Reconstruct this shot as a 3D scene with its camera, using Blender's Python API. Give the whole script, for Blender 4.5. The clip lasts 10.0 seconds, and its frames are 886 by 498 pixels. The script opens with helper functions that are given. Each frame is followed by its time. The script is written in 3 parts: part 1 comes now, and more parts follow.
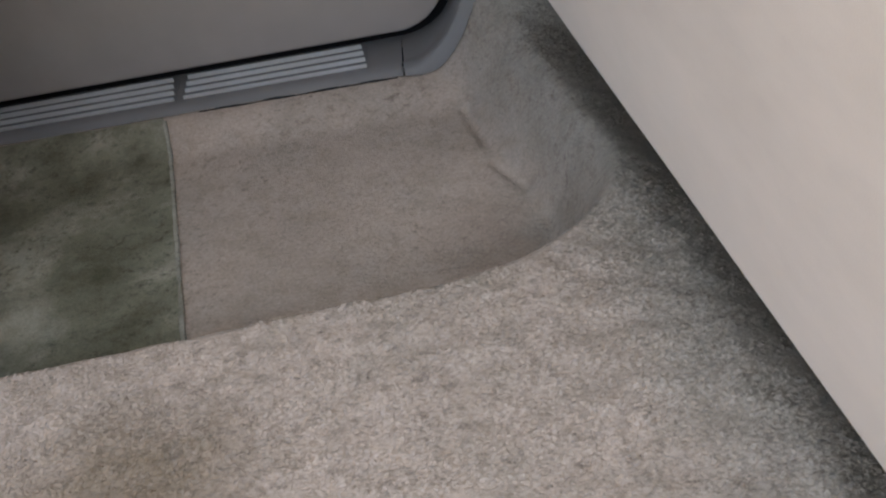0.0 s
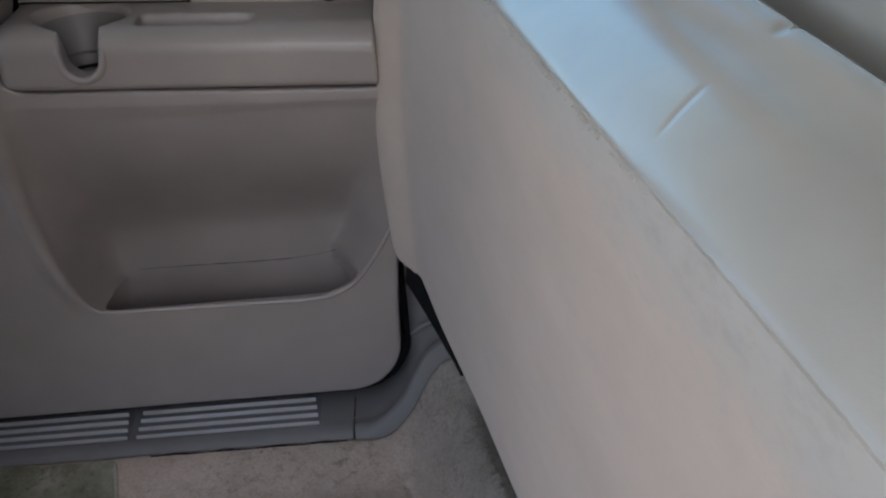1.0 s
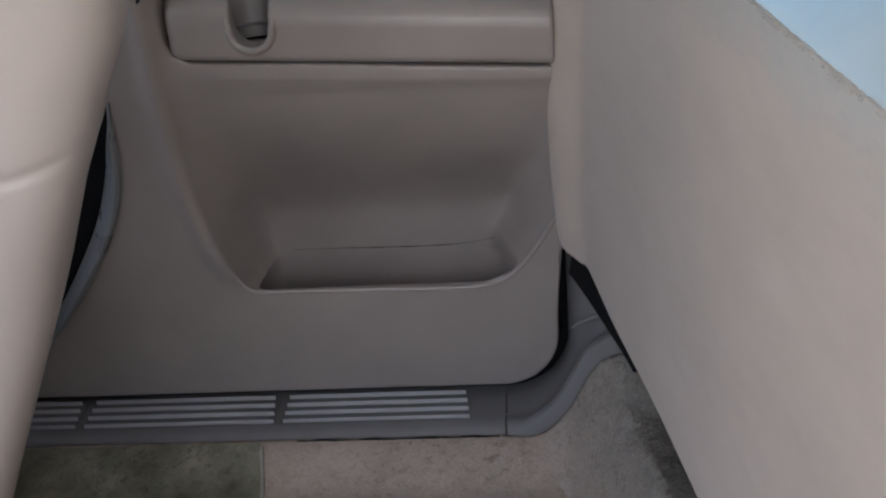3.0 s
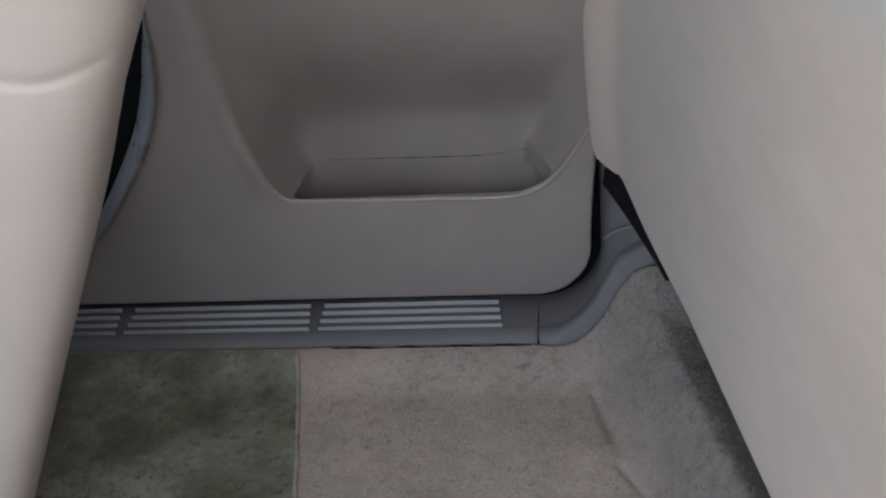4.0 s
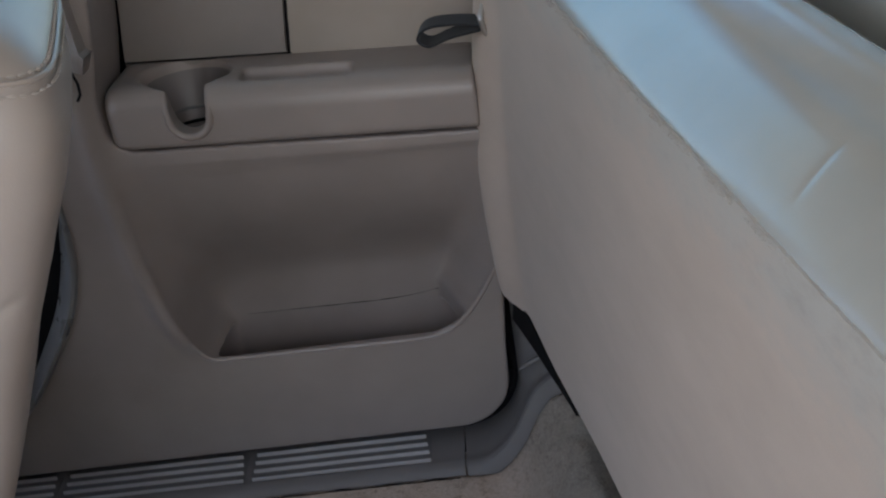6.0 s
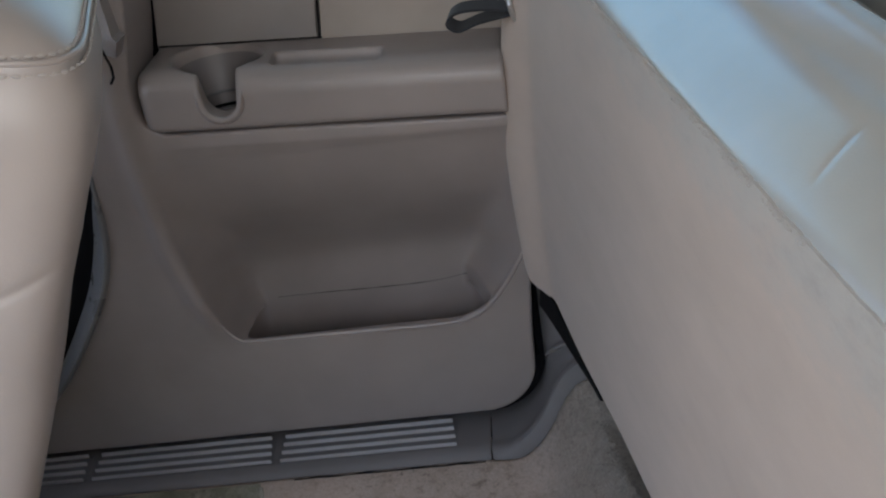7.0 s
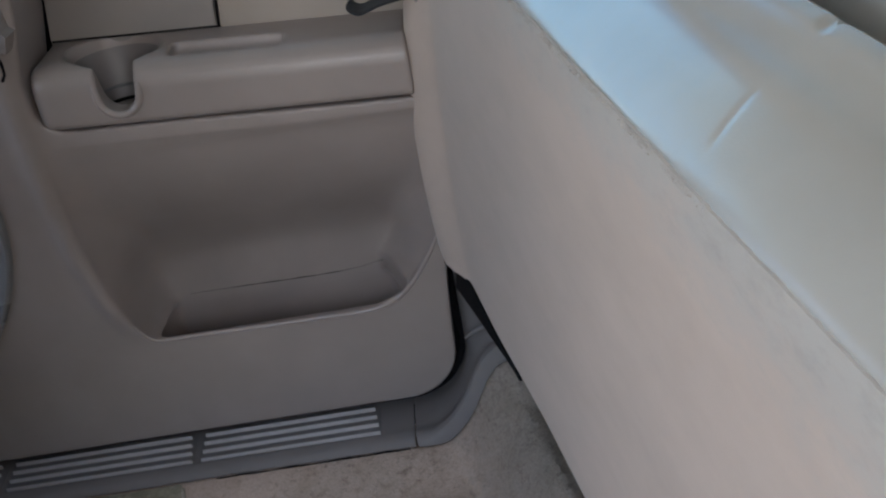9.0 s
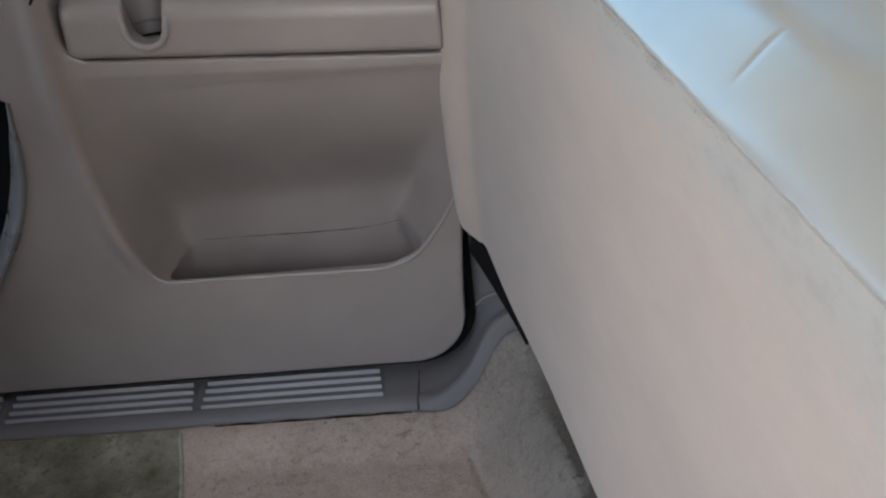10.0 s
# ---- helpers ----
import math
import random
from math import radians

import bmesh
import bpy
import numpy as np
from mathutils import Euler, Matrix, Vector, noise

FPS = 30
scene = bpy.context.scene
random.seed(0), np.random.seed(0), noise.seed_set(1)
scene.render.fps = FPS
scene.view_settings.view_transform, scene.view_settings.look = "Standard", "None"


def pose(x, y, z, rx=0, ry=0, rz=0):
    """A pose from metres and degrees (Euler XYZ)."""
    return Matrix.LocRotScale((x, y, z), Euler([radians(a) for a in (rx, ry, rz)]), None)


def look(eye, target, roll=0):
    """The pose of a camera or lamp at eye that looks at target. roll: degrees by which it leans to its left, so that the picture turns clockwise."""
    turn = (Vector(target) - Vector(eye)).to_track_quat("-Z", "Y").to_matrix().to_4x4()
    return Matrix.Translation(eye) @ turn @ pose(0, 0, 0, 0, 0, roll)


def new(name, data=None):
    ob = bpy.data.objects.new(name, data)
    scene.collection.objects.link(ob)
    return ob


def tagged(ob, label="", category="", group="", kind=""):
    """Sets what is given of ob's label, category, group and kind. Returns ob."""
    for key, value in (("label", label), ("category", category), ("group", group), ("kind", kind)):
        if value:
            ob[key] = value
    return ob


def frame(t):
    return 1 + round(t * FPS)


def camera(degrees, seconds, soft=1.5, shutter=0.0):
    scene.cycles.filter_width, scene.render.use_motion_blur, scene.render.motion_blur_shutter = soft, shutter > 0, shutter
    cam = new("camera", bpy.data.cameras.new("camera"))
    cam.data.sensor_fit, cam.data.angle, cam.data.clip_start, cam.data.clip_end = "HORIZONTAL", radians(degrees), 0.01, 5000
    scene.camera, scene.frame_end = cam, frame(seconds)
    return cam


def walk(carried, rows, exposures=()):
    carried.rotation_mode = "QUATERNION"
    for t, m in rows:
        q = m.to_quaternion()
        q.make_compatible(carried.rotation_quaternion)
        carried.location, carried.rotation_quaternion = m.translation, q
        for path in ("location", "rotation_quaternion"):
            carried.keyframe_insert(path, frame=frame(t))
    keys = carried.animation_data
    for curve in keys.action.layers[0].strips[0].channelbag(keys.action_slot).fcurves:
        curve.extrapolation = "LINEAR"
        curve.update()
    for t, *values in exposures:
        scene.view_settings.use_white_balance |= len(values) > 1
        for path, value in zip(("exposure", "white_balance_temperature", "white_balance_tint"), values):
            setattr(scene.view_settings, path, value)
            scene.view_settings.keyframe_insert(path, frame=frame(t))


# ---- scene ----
cam = camera(41.0, 10.0, soft=2.2)
PATH = [
    (0, (0.127, -1.108, 0.53), (-0.001, 0.514, -0.634), -12.0),
    (0.1, (0.136, -1.069, 0.552), (0.003, 0.573, -0.583), -12.5),
    (0.2, (0.133, -1.048, 0.579), (0.039, 0.626, -0.511), -10.5),
    (0.3, (0.133, -1.039, 0.604), (0.077, 0.668, -0.436), -9.0),
    (0.5, (0.151, -1.028, 0.622), (0.118, 0.729, -0.332), -5.8),
    (1, (0.148, -1.05, 0.703), (0.148, 0.733, -0.202), -4.7),
    (1.5, (0.131, -1.078, 0.708), (0.145, 0.732, -0.143), -4.6),
    (2, (0.117, -1.056, 0.686), (0.08, 0.773, -0.122), -4.3),
    (2.5, (0.111, -1.011, 0.675), (-0.018, 0.788, -0.19), -5.0),
    (3, (0.1, -1.015, 0.67), (-0.093, 0.77, -0.212), -5.1),
    (3.2, (0.102, -1.016, 0.667), (-0.109, 0.753, -0.242), -5.3),
    (4.3, (0.098, -1.026, 0.666), (-0.157, 0.683, -0.341), -5.9),
    (4.5, (0.102, -1.017, 0.692), (-0.145, 0.732, -0.247), -6.0),
    (5, (0.126, -1.023, 0.73), (-0.106, 0.776, -0.114), -7.7),
    (5.2, (0.129, -1.016, 0.73), (-0.062, 0.777, -0.135), -9.7),
    (6.3, (0.127, -1.046, 0.734), (0.003, 0.743, -0.151), -8.7),
    (6.5, (0.134, -1.042, 0.734), (-0.021, 0.743, -0.154), -9.0),
    (7, (0.134, -1.048, 0.731), (-0.059, 0.734, -0.155), -9.2),
    (7.5, (0.135, -1.045, 0.732), (-0.057, 0.728, -0.172), -9.6),
    (8, (0.133, -1.049, 0.72), (-0.042, 0.716, -0.204), -10.7),
    (8.5, (0.153, -1.053, 0.716), (0.011, 0.717, -0.204), -11.5),
    (9, (0.144, -1.038, 0.72), (0.072, 0.736, -0.201), -10.2),
    (9.5, (0.139, -1.054, 0.694), (0.056, 0.724, -0.219), -7.7),
    (10, (0.146, -1.041, 0.684), (0.036, 0.731, -0.238), -6.3),
]
EXPOSURES = [(0.0, 1.82, 6720, 6), (0.5, 1.81, 6400, 6), (1.0, 1.26, 6350, 9), (1.5, 0.86, 6350, 9), (2.0, 0.93, 6450, 10), (2.5, 1.17, 6450, 10), (3.0, 1.40, 6500, 10), (4.4, 1.63, 6300, 6), (5.0, 0.98, 6400, 9), (6.4, 1.08, 6450, 9), (7.0, 1.21, 6450, 9), (7.5, 1.06, 6500, 9), (8.0, 1.11, 6450, 9), (8.5, 1.36, 6400, 9), (9.0, 1.38, 6400, 9), (9.5, 1.08, 6600, 10), (10.0, 1.65, 6500, 8)]
walk(cam, [(t, look(eye, target, roll)) for t, eye, target, roll in PATH], EXPOSURES)


# ---- world and light ----
world = bpy.data.worlds.new("sky")
scene.world = world
world.use_nodes = True
wn, wl = world.node_tree.nodes, world.node_tree.links
sky = wn.new("ShaderNodeTexSky")
sky.sky_type, sky.sun_disc = "NISHITA", False
sky.sun_elevation, sky.sun_rotation = radians(66), radians(180)
sky.altitude, sky.air_density, sky.dust_density, sky.ozone_density = 100, 1.0, 0.6, 1.5
wl.new(sky.outputs[0], wn["Background"].inputs[0])
wn["Background"].inputs[1].default_value = 0.15

sun = new("sun", bpy.data.lights.new("sun", "SUN"))
sun.data.energy, sun.data.angle, sun.data.color = 3.5, radians(0.6), (1.0, 0.96, 0.9)
sun.matrix_world = look((0, -2, 6), (0, 0.5, 0.4))


def opening_lamp(name, eye, target, wide, high, power, color):
    """The sky's light through one opening of the cabin."""
    lamp = new(name, bpy.data.lights.new(name, "AREA"))
    lamp.data.shape, lamp.data.size, lamp.data.size_y = "RECTANGLE", wide, high
    lamp.data.energy, lamp.data.color = power, color
    lamp.matrix_world = look(eye, target)
    return lamp


opening_lamp("doorway_horizon", (0.15, -1.7, 0.86), (0.03, 0.0, 0.45), 1.15, 0.48, 3.6, (1.0, 0.87, 0.755))
opening_lamp("doorway_sky", (0.1, -2.75, 1.80), (0.1, 0.0, 0.05), 1.6, 0.6, 9.0, (0.42, 0.68, 1.0))
opening_lamp("side_window_sky", (-0.06, 0.105, 0.82), (-0.06, -0.6, 0.40), 0.62, 0.36, 0.24, (0.31, 0.72, 0.96))
opening_lamp("windscreen_sky", (-1.25, -1.05, 0.86), (0.15, -0.45, 0.25), 1.3, 0.45, 2.0, (1.0, 0.965, 0.93))


# ---- materials ----
def shader(name, rough=0.6, metal=0.0, spec=0.5):
    m = bpy.data.materials.new(name)
    m.use_nodes = True
    b = m.node_tree.nodes["Principled BSDF"]
    b.inputs["Roughness"].default_value, b.inputs["Metallic"].default_value = rough, metal
    b.inputs["Specular IOR Level"].default_value = spec
    return m, m.node_tree.nodes, m.node_tree.links, b


def noise_node(n, l, scale, detail=4, rough=0.55, coords="Object", stretch=(1, 1, 1)):
    c, mp, t = n.new("ShaderNodeTexCoord"), n.new("ShaderNodeMapping"), n.new("ShaderNodeTexNoise")
    mp.inputs["Scale"].default_value = stretch
    t.inputs["Scale"].default_value, t.inputs["Detail"].default_value, t.inputs["Roughness"].default_value = scale, detail, rough
    l.new(c.outputs[coords], mp.inputs[0])
    l.new(mp.outputs[0], t.inputs[0])
    return t


def ramp(n, l, source, stops):
    r = n.new("ShaderNodeValToRGB")
    e = r.color_ramp.elements
    e[0].position, e[0].color = stops[0][0], (*stops[0][1], 1)
    e[1].position, e[1].color = stops[-1][0], (*stops[-1][1], 1)
    for p, c in stops[1:-1]:
        x = e.new(p)
        x.color = (*c, 1)
    l.new(source, r.inputs[0])
    return r


def mix(n, l, fac, a, b, kind="MIX"):
    x = n.new("ShaderNodeMix")
    x.data_type, x.blend_type = "RGBA", kind
    for sock, v in ((x.inputs[0], fac), (x.inputs[6], a), (x.inputs[7], b)):
        if isinstance(v, (int, float)):
            sock.default_value = v
        elif isinstance(v, tuple):
            sock.default_value = (*v, 1)
        else:
            l.new(v, sock)
    return x.outputs[2]


def bump(n, l, b, height, strength, distance):
    x = n.new("ShaderNodeBump")
    x.inputs["Strength"].default_value, x.inputs["Distance"].default_value = strength, distance
    l.new(height, x.inputs["Height"])
    if b.inputs["Normal"].is_linked:
        l.new(b.inputs["Normal"].links[0].from_socket, x.inputs["Normal"])
    l.new(x.outputs[0], b.inputs["Normal"])


def scaled(c, f):
    return tuple(min(1.0, v * f) for v in c)


def moulded(name, color, rough=0.5, grain=900, dirt=0.12):
    """Grained moulded plastic with faint scuffs."""
    m, n, l, b = shader(name, rough)
    big, fine = noise_node(n, l, 9, 5), noise_node(n, l, grain, 2)
    r = ramp(n, l, big.outputs[0], [(0.3, scaled(color, 1 - dirt)), (0.55, color), (0.75, scaled(color, 1 + dirt))])
    l.new(r.outputs[0], b.inputs["Base Color"])
    q = n.new("ShaderNodeMapRange")
    q.inputs["To Min"].default_value, q.inputs["To Max"].default_value = rough - 0.08, rough + 0.12
    l.new(noise_node(n, l, 26, 6).outputs[0], q.inputs[0])
    l.new(q.outputs[0], b.inputs["Roughness"])
    bump(n, l, b, fine.outputs[0], 0.25, 0.0006)
    return m


def leather(name, color, rough=0.34, spec=0.5, coat=0.0):
    m, n, l, b = shader(name, rough, spec=spec)
    big = noise_node(n, l, 7, 5)
    r = ramp(n, l, big.outputs[0], [(0.3, scaled(color, 0.88)), (0.6, color), (0.8, scaled(color, 1.07))])
    l.new(r.outputs[0], b.inputs["Base Color"])
    c, v = n.new("ShaderNodeTexCoord"), n.new("ShaderNodeTexVoronoi")
    v.feature, v.inputs["Scale"].default_value = "DISTANCE_TO_EDGE", 420
    l.new(c.outputs["Object"], v.inputs[0])
    b.inputs["Coat Weight"].default_value, b.inputs["Coat Roughness"].default_value = coat, 0.16
    bump(n, l, b, v.outputs[0], 0.12, 0.0005)
    bump(n, l, b, noise_node(n, l, 16, 4).outputs[0], 0.12, 0.003)
    return m


def cloth(name, color, stain, weave=700, rubbed=None):
    m, n, l, b = shader(name, 0.95, spec=0.15)
    along = (1, 0.35, 1)
    big, mid, fine = noise_node(n, l, 4.5, 6, 0.6, stretch=along), noise_node(n, l, 30, 6, 0.65, stretch=along), noise_node(n, l, weave, 3)
    base = ramp(n, l, big.outputs[0], [(0.3, scaled(color, 0.9)), (0.5, color), (0.72, stain)])
    spots = ramp(n, l, mid.outputs[0], [(0.35, (0.9, 0.9, 0.9)), (0.6, (1, 1, 1))])
    c = mix(n, l, 0.55, base.outputs[0], spots.outputs[0], "MULTIPLY")
    scuff = ramp(n, l, noise_node(n, l, 22, 8, 0.75, stretch=along).outputs[0], [(0.62, (0, 0, 0)), (0.75, (0.3, 0.3, 0.3))])
    c = mix(n, l, scuff.outputs[0], c, scaled(stain, 0.72))
    if rubbed:
        # a greyed, rubbed strip along the upper hem, broken up towards its lower side
        co, dot, add = n.new("ShaderNodeTexCoord"), n.new("ShaderNodeVectorMath"), n.new("ShaderNodeMath")
        dot.operation, dot.inputs[1].default_value = "DOT_PRODUCT", (0, -0.10, 1)
        l.new(co.outputs["Object"], dot.inputs[0])
        add.operation, add.inputs[1].default_value = "MULTIPLY_ADD", 0.10
        l.new(noise_node(n, l, 55, 9, 0.75, stretch=along).outputs[0], add.inputs[0])
        l.new(dot.outputs["Value"], add.inputs[2])
        spot = ramp(n, l, noise_node(n, l, 60, 7, 0.7, stretch=along).outputs[0], [(0.5, (0, 0, 0)), (0.66, (0.9, 0.9, 0.9))])
        c = mix(n, l, ramp(n, l, add.outputs[0], [(0.566, (0, 0, 0)), (0.608, (0.85, 0.85, 0.85))]).outputs[0], c, mix(n, l, spot.outputs[0], rubbed, scaled(rubbed, 0.84)))
    l.new(c, b.inputs["Base Color"])
    b.inputs["Sheen Weight"].default_value = 0.15
    bump(n, l, b, mid.outputs[0], 0.05, 0.002)
    bump(n, l, b, fine.outputs[0], 0.15, 0.0006)
    return m


def pile(name, colors, stain, grain=330, spread=4.0, soil_shade=None):
    """Cut-pile carpet: mottled colour, worn and soiled in patches, coarse relief."""
    m, n, l, b = shader(name, 1.0, spec=0.05)
    big, mid, fine = noise_node(n, l, spread, 6, 0.6), noise_node(n, l, 28, 6, 0.7), noise_node(n, l, grain, 4, 0.7)
    base = ramp(n, l, big.outputs[0], [(0.34, colors[0]), (0.5, colors[1]), (0.66, colors[2])])
    spots = ramp(n, l, mid.outputs[0], [(0.3, stain), (0.52, (1, 1, 1))])
    tufts = ramp(n, l, fine.outputs[0], [(0.32, (0.78, 0.78, 0.78)), (0.68, (1.1, 1.1, 1.1))])
    c = base.outputs[0]
    if soil_shade:
        # painted shade and trodden dirt on the seat side, with a ragged edge
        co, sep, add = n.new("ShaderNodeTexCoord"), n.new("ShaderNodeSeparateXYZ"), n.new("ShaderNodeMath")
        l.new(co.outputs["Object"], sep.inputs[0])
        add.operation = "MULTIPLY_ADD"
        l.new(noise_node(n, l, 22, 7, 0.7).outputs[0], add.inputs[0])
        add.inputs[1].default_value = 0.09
        # a brown spill on the tunnel, and dirt trodden into two corners of the footwell
        for place, inner, outer, most, tone in (((-0.12, -0.645, 0.06), 0.07, 0.135, 0.85, (0.215, 0.165, 0.12)), ((0.115, -0.32, 0.0), 0.05, 0.12, 0.45, (0.2, 0.14, 0.11)), ((0.165, -0.12, 0.07), 0.05, 0.13, 0.5, (0.18, 0.145, 0.11))):
            off, far = n.new("ShaderNodeVectorMath"), n.new("ShaderNodeVectorMath")
            off.operation, far.operation = "SUBTRACT", "LENGTH"
            off.inputs[1].default_value = place
            l.new(co.outputs["Object"], off.inputs[0])
            l.new(off.outputs[0], far.inputs[0])
            ragged = n.new("ShaderNodeMath")
            ragged.operation, ragged.inputs[1].default_value = "MULTIPLY_ADD", 0.07
            l.new(noise_node(n, l, 24, 7, 0.7).outputs[0], ragged.inputs[0])
            l.new(far.outputs["Value"], ragged.inputs[2])
            c = mix(n, l, ramp(n, l, ragged.outputs[0], [(inner, (most, most, most)), (outer, (0, 0, 0))]).outputs[0], c, tone)
        # this band runs parallel to the cushion's lower edge, where its shade falls
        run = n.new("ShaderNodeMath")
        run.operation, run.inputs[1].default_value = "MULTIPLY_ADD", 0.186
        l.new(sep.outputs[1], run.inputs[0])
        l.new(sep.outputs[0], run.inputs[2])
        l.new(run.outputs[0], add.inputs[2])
        c = mix(n, l, ramp(n, l, add.outputs[0], [(0.10, (0, 0, 0)), (0.185, (1, 1, 1))]).outputs[0], c, soil_shade)
    c = mix(n, l, 0.7, c, spots.outputs[0], "MULTIPLY")
    # crumbs of dirt, gathered in patches
    crumb = ramp(n, l, noise_node(n, l, 95, 8, 0.8).outputs[0], [(0.51, (0, 0, 0)), (0.66, (1, 1, 1))])
    patch = ramp(n, l, noise_node(n, l, 7, 4, 0.6).outputs[0], [(0.38, (0.2, 0.2, 0.2)), (0.58, (0.9, 0.9, 0.9))])
    c = mix(n, l, mix(n, l, 1.0, crumb.outputs[0], patch.outputs[0], "MULTIPLY"), c, scaled(colors[0], 0.5))
    l.new(mix(n, l, 0.8, c, tufts.outputs[0], "MULTIPLY"), b.inputs["Base Color"])
    bump(n, l, b, fine.outputs[0], 0.6, 0.002)
    bump(n, l, b, mid.outputs[0], 0.15, 0.006)
    return m


def glass(name):
    m, n, l, b = shader(name, 0.02)
    b.inputs["Transmission Weight"].default_value = 1.0
    b.inputs["Base Color"].default_value = (0.85, 0.92, 0.9, 1)
    return m


TRIM = moulded("taupe_trim_plastic", (0.236, 0.202, 0.188), 0.36)
TRIM_GREY = moulded("grey_trim_plastic", (0.235, 0.21, 0.198), 0.6)
SILL = moulded("slate_sill_plastic", (0.128, 0.121, 0.120), 0.58)
# slate sill plastic lightened in colour, as the rib tops catch the light
RIB_LIT = moulded("lit_rib_plastic", (0.31, 0.307, 0.308), 0.34)
RIM = moulded("grey_rim_plastic", (0.16, 0.158, 0.16), 0.28)
# slate sill plastic darkened for the shade between ribs; also colours the cup ring
BED = moulded("rib_shade_and_ring_plastic", (0.1, 0.098, 0.1), 0.5)
# darker than the armrest, to carry the shade inside the deep cup
LINING = moulded("shaded_cup_plastic", (0.135, 0.12, 0.116), 0.45)
INSERT = moulded("beige_insert_vinyl", (0.305, 0.263, 0.23), 0.55)
BLACK = moulded("black_rubber", (0.005, 0.005, 0.006), 0.85)
BLACK.node_tree.nodes["Principled BSDF"].inputs["Specular IOR Level"].default_value = 0.12
WEB = cloth("black_webbing", (0.022, 0.024, 0.028), (0.03, 0.032, 0.036), 1200)
LEATHER = leather("beige_leather", (0.33, 0.315, 0.285), 0.24, 0.9, 0.7)
LEATHER_BACK = leather("light_beige_leather", (0.33, 0.288, 0.26), 0.38)
PANEL = cloth("beige_trim_cloth", (0.432, 0.356, 0.301), (0.41, 0.345, 0.296), rubbed=(0.352, 0.338, 0.31))
THREAD = cloth("pale_thread", (0.38, 0.345, 0.315), (0.36, 0.325, 0.30))
CARPET = pile("beige_carpet", [(0.365, 0.296, 0.253), (0.422, 0.341, 0.291), (0.372, 0.31, 0.266)], (0.75, 0.755, 0.73), soil_shade=(0.28, 0.252, 0.222))
MAT = pile("olive_mat_pile", [(0.112, 0.106, 0.072), (0.20, 0.188, 0.14), (0.36, 0.335, 0.275)], (0.55, 0.56, 0.52), 420, 9.0)
BINDING = pile("frayed_binding", [(0.24, 0.225, 0.19), (0.30, 0.28, 0.24), (0.34, 0.315, 0.27)], (0.55, 0.55, 0.5), 420, 30.0)
STEEL = shader("worn_steel", 0.35, 1.0)[0]
STEEL.node_tree.nodes["Principled BSDF"].inputs["Base Color"].default_value = (0.55, 0.54, 0.52, 1)
GLASS = glass("window_glass")
HEADLINER = cloth("grey_headliner", (0.72, 0.695, 0.66), (0.68, 0.66, 0.63))
PAINT = moulded("silver_paint", (0.45, 0.46, 0.47), 0.3)
ASPHALT = moulded("asphalt", (0.09, 0.088, 0.085), 0.9, 120)


# ---- building blocks ----
def mesh_of(bm, material, name="m"):
    me = bpy.data.meshes.new(name)
    bmesh.ops.recalc_face_normals(bm, faces=bm.faces)
    bm.to_mesh(me)
    bm.free()
    me.materials.append(material)
    me.polygons.foreach_set("use_smooth", [True] * len(me.polygons))
    return me


def sharp(me, angle=40):
    me.set_sharp_from_angle(angle=radians(angle))
    return me


def part(name, bm, material, parent, label=""):
    me = bm if isinstance(bm, bpy.types.Mesh) else sharp(mesh_of(bm, material, name))
    ob = new(name, me)
    ob.parent = parent
    return tagged(ob, label) if label else ob


def thing(name, label, category, group="", kind=""):
    return tagged(new(name), label, category, group, kind)


def box(x0, x1, y0, y1, z0, z1, bev=0.0, seg=2):
    bm = bmesh.new()
    bmesh.ops.create_cube(bm, size=1, matrix=Matrix.LocRotScale(((x0 + x1) / 2, (y0 + y1) / 2, (z0 + z1) / 2), None, (x1 - x0, y1 - y0, z1 - z0)))
    if bev:
        bmesh.ops.bevel(bm, geom=bm.edges[:], offset=bev, segments=seg, affect="EDGES", profile=0.5)
    return bm


def prism(outline, y0, y1):
    """A solid whose outline lies in the x-z plane."""
    bm = bmesh.new()
    a = [bm.verts.new((x, y0, z)) for x, z in outline]
    b = [bm.verts.new((x, y1, z)) for x, z in outline]
    bm.faces.new(a), bm.faces.new(b[::-1])
    for i in range(len(a)):
        j = (i + 1) % len(a)
        bm.faces.new((a[i], b[i], b[j], a[j]))
    bmesh.ops.recalc_face_normals(bm, faces=bm.faces)
    return bm


def loft(rings, closed=True, caps=True):
    """Skin through rings of equal length."""
    bm = bmesh.new()
    vs = [[bm.verts.new(p) for p in r] for r in rings]
    for a, b in zip(vs, vs[1:]):
        for i in range(len(a) if closed else len(a) - 1):
            j = (i + 1) % len(a)
            bm.faces.new((a[i], a[j], b[j], b[i]))
    if caps and closed:
        bm.faces.new(vs[0][::-1]), bm.faces.new(vs[-1])
    bmesh.ops.recalc_face_normals(bm, faces=bm.faces)
    return bm


def tube(path, radius, sides=8, flat=1.0):
    """A round bar along a path; flat squeezes it along z."""
    rings = []
    pts = [Vector(p) for p in path]
    for i, p in enumerate(pts):
        d = (pts[min(i + 1, len(pts) - 1)] - pts[max(i - 1, 0)]).normalized()
        u = d.cross(Vector((0, 0, 1)))
        u = (u if u.length > 0.05 else d.cross(Vector((0, 1, 0)))).normalized()
        w = u.cross(d)
        r = radius(i / (len(pts) - 1)) if callable(radius) else radius
        rings.append([p + r * (math.cos(a) * u + flat * math.sin(a) * w) for a in [2 * math.pi * k / sides for k in range(sides)]])
    return loft(rings)


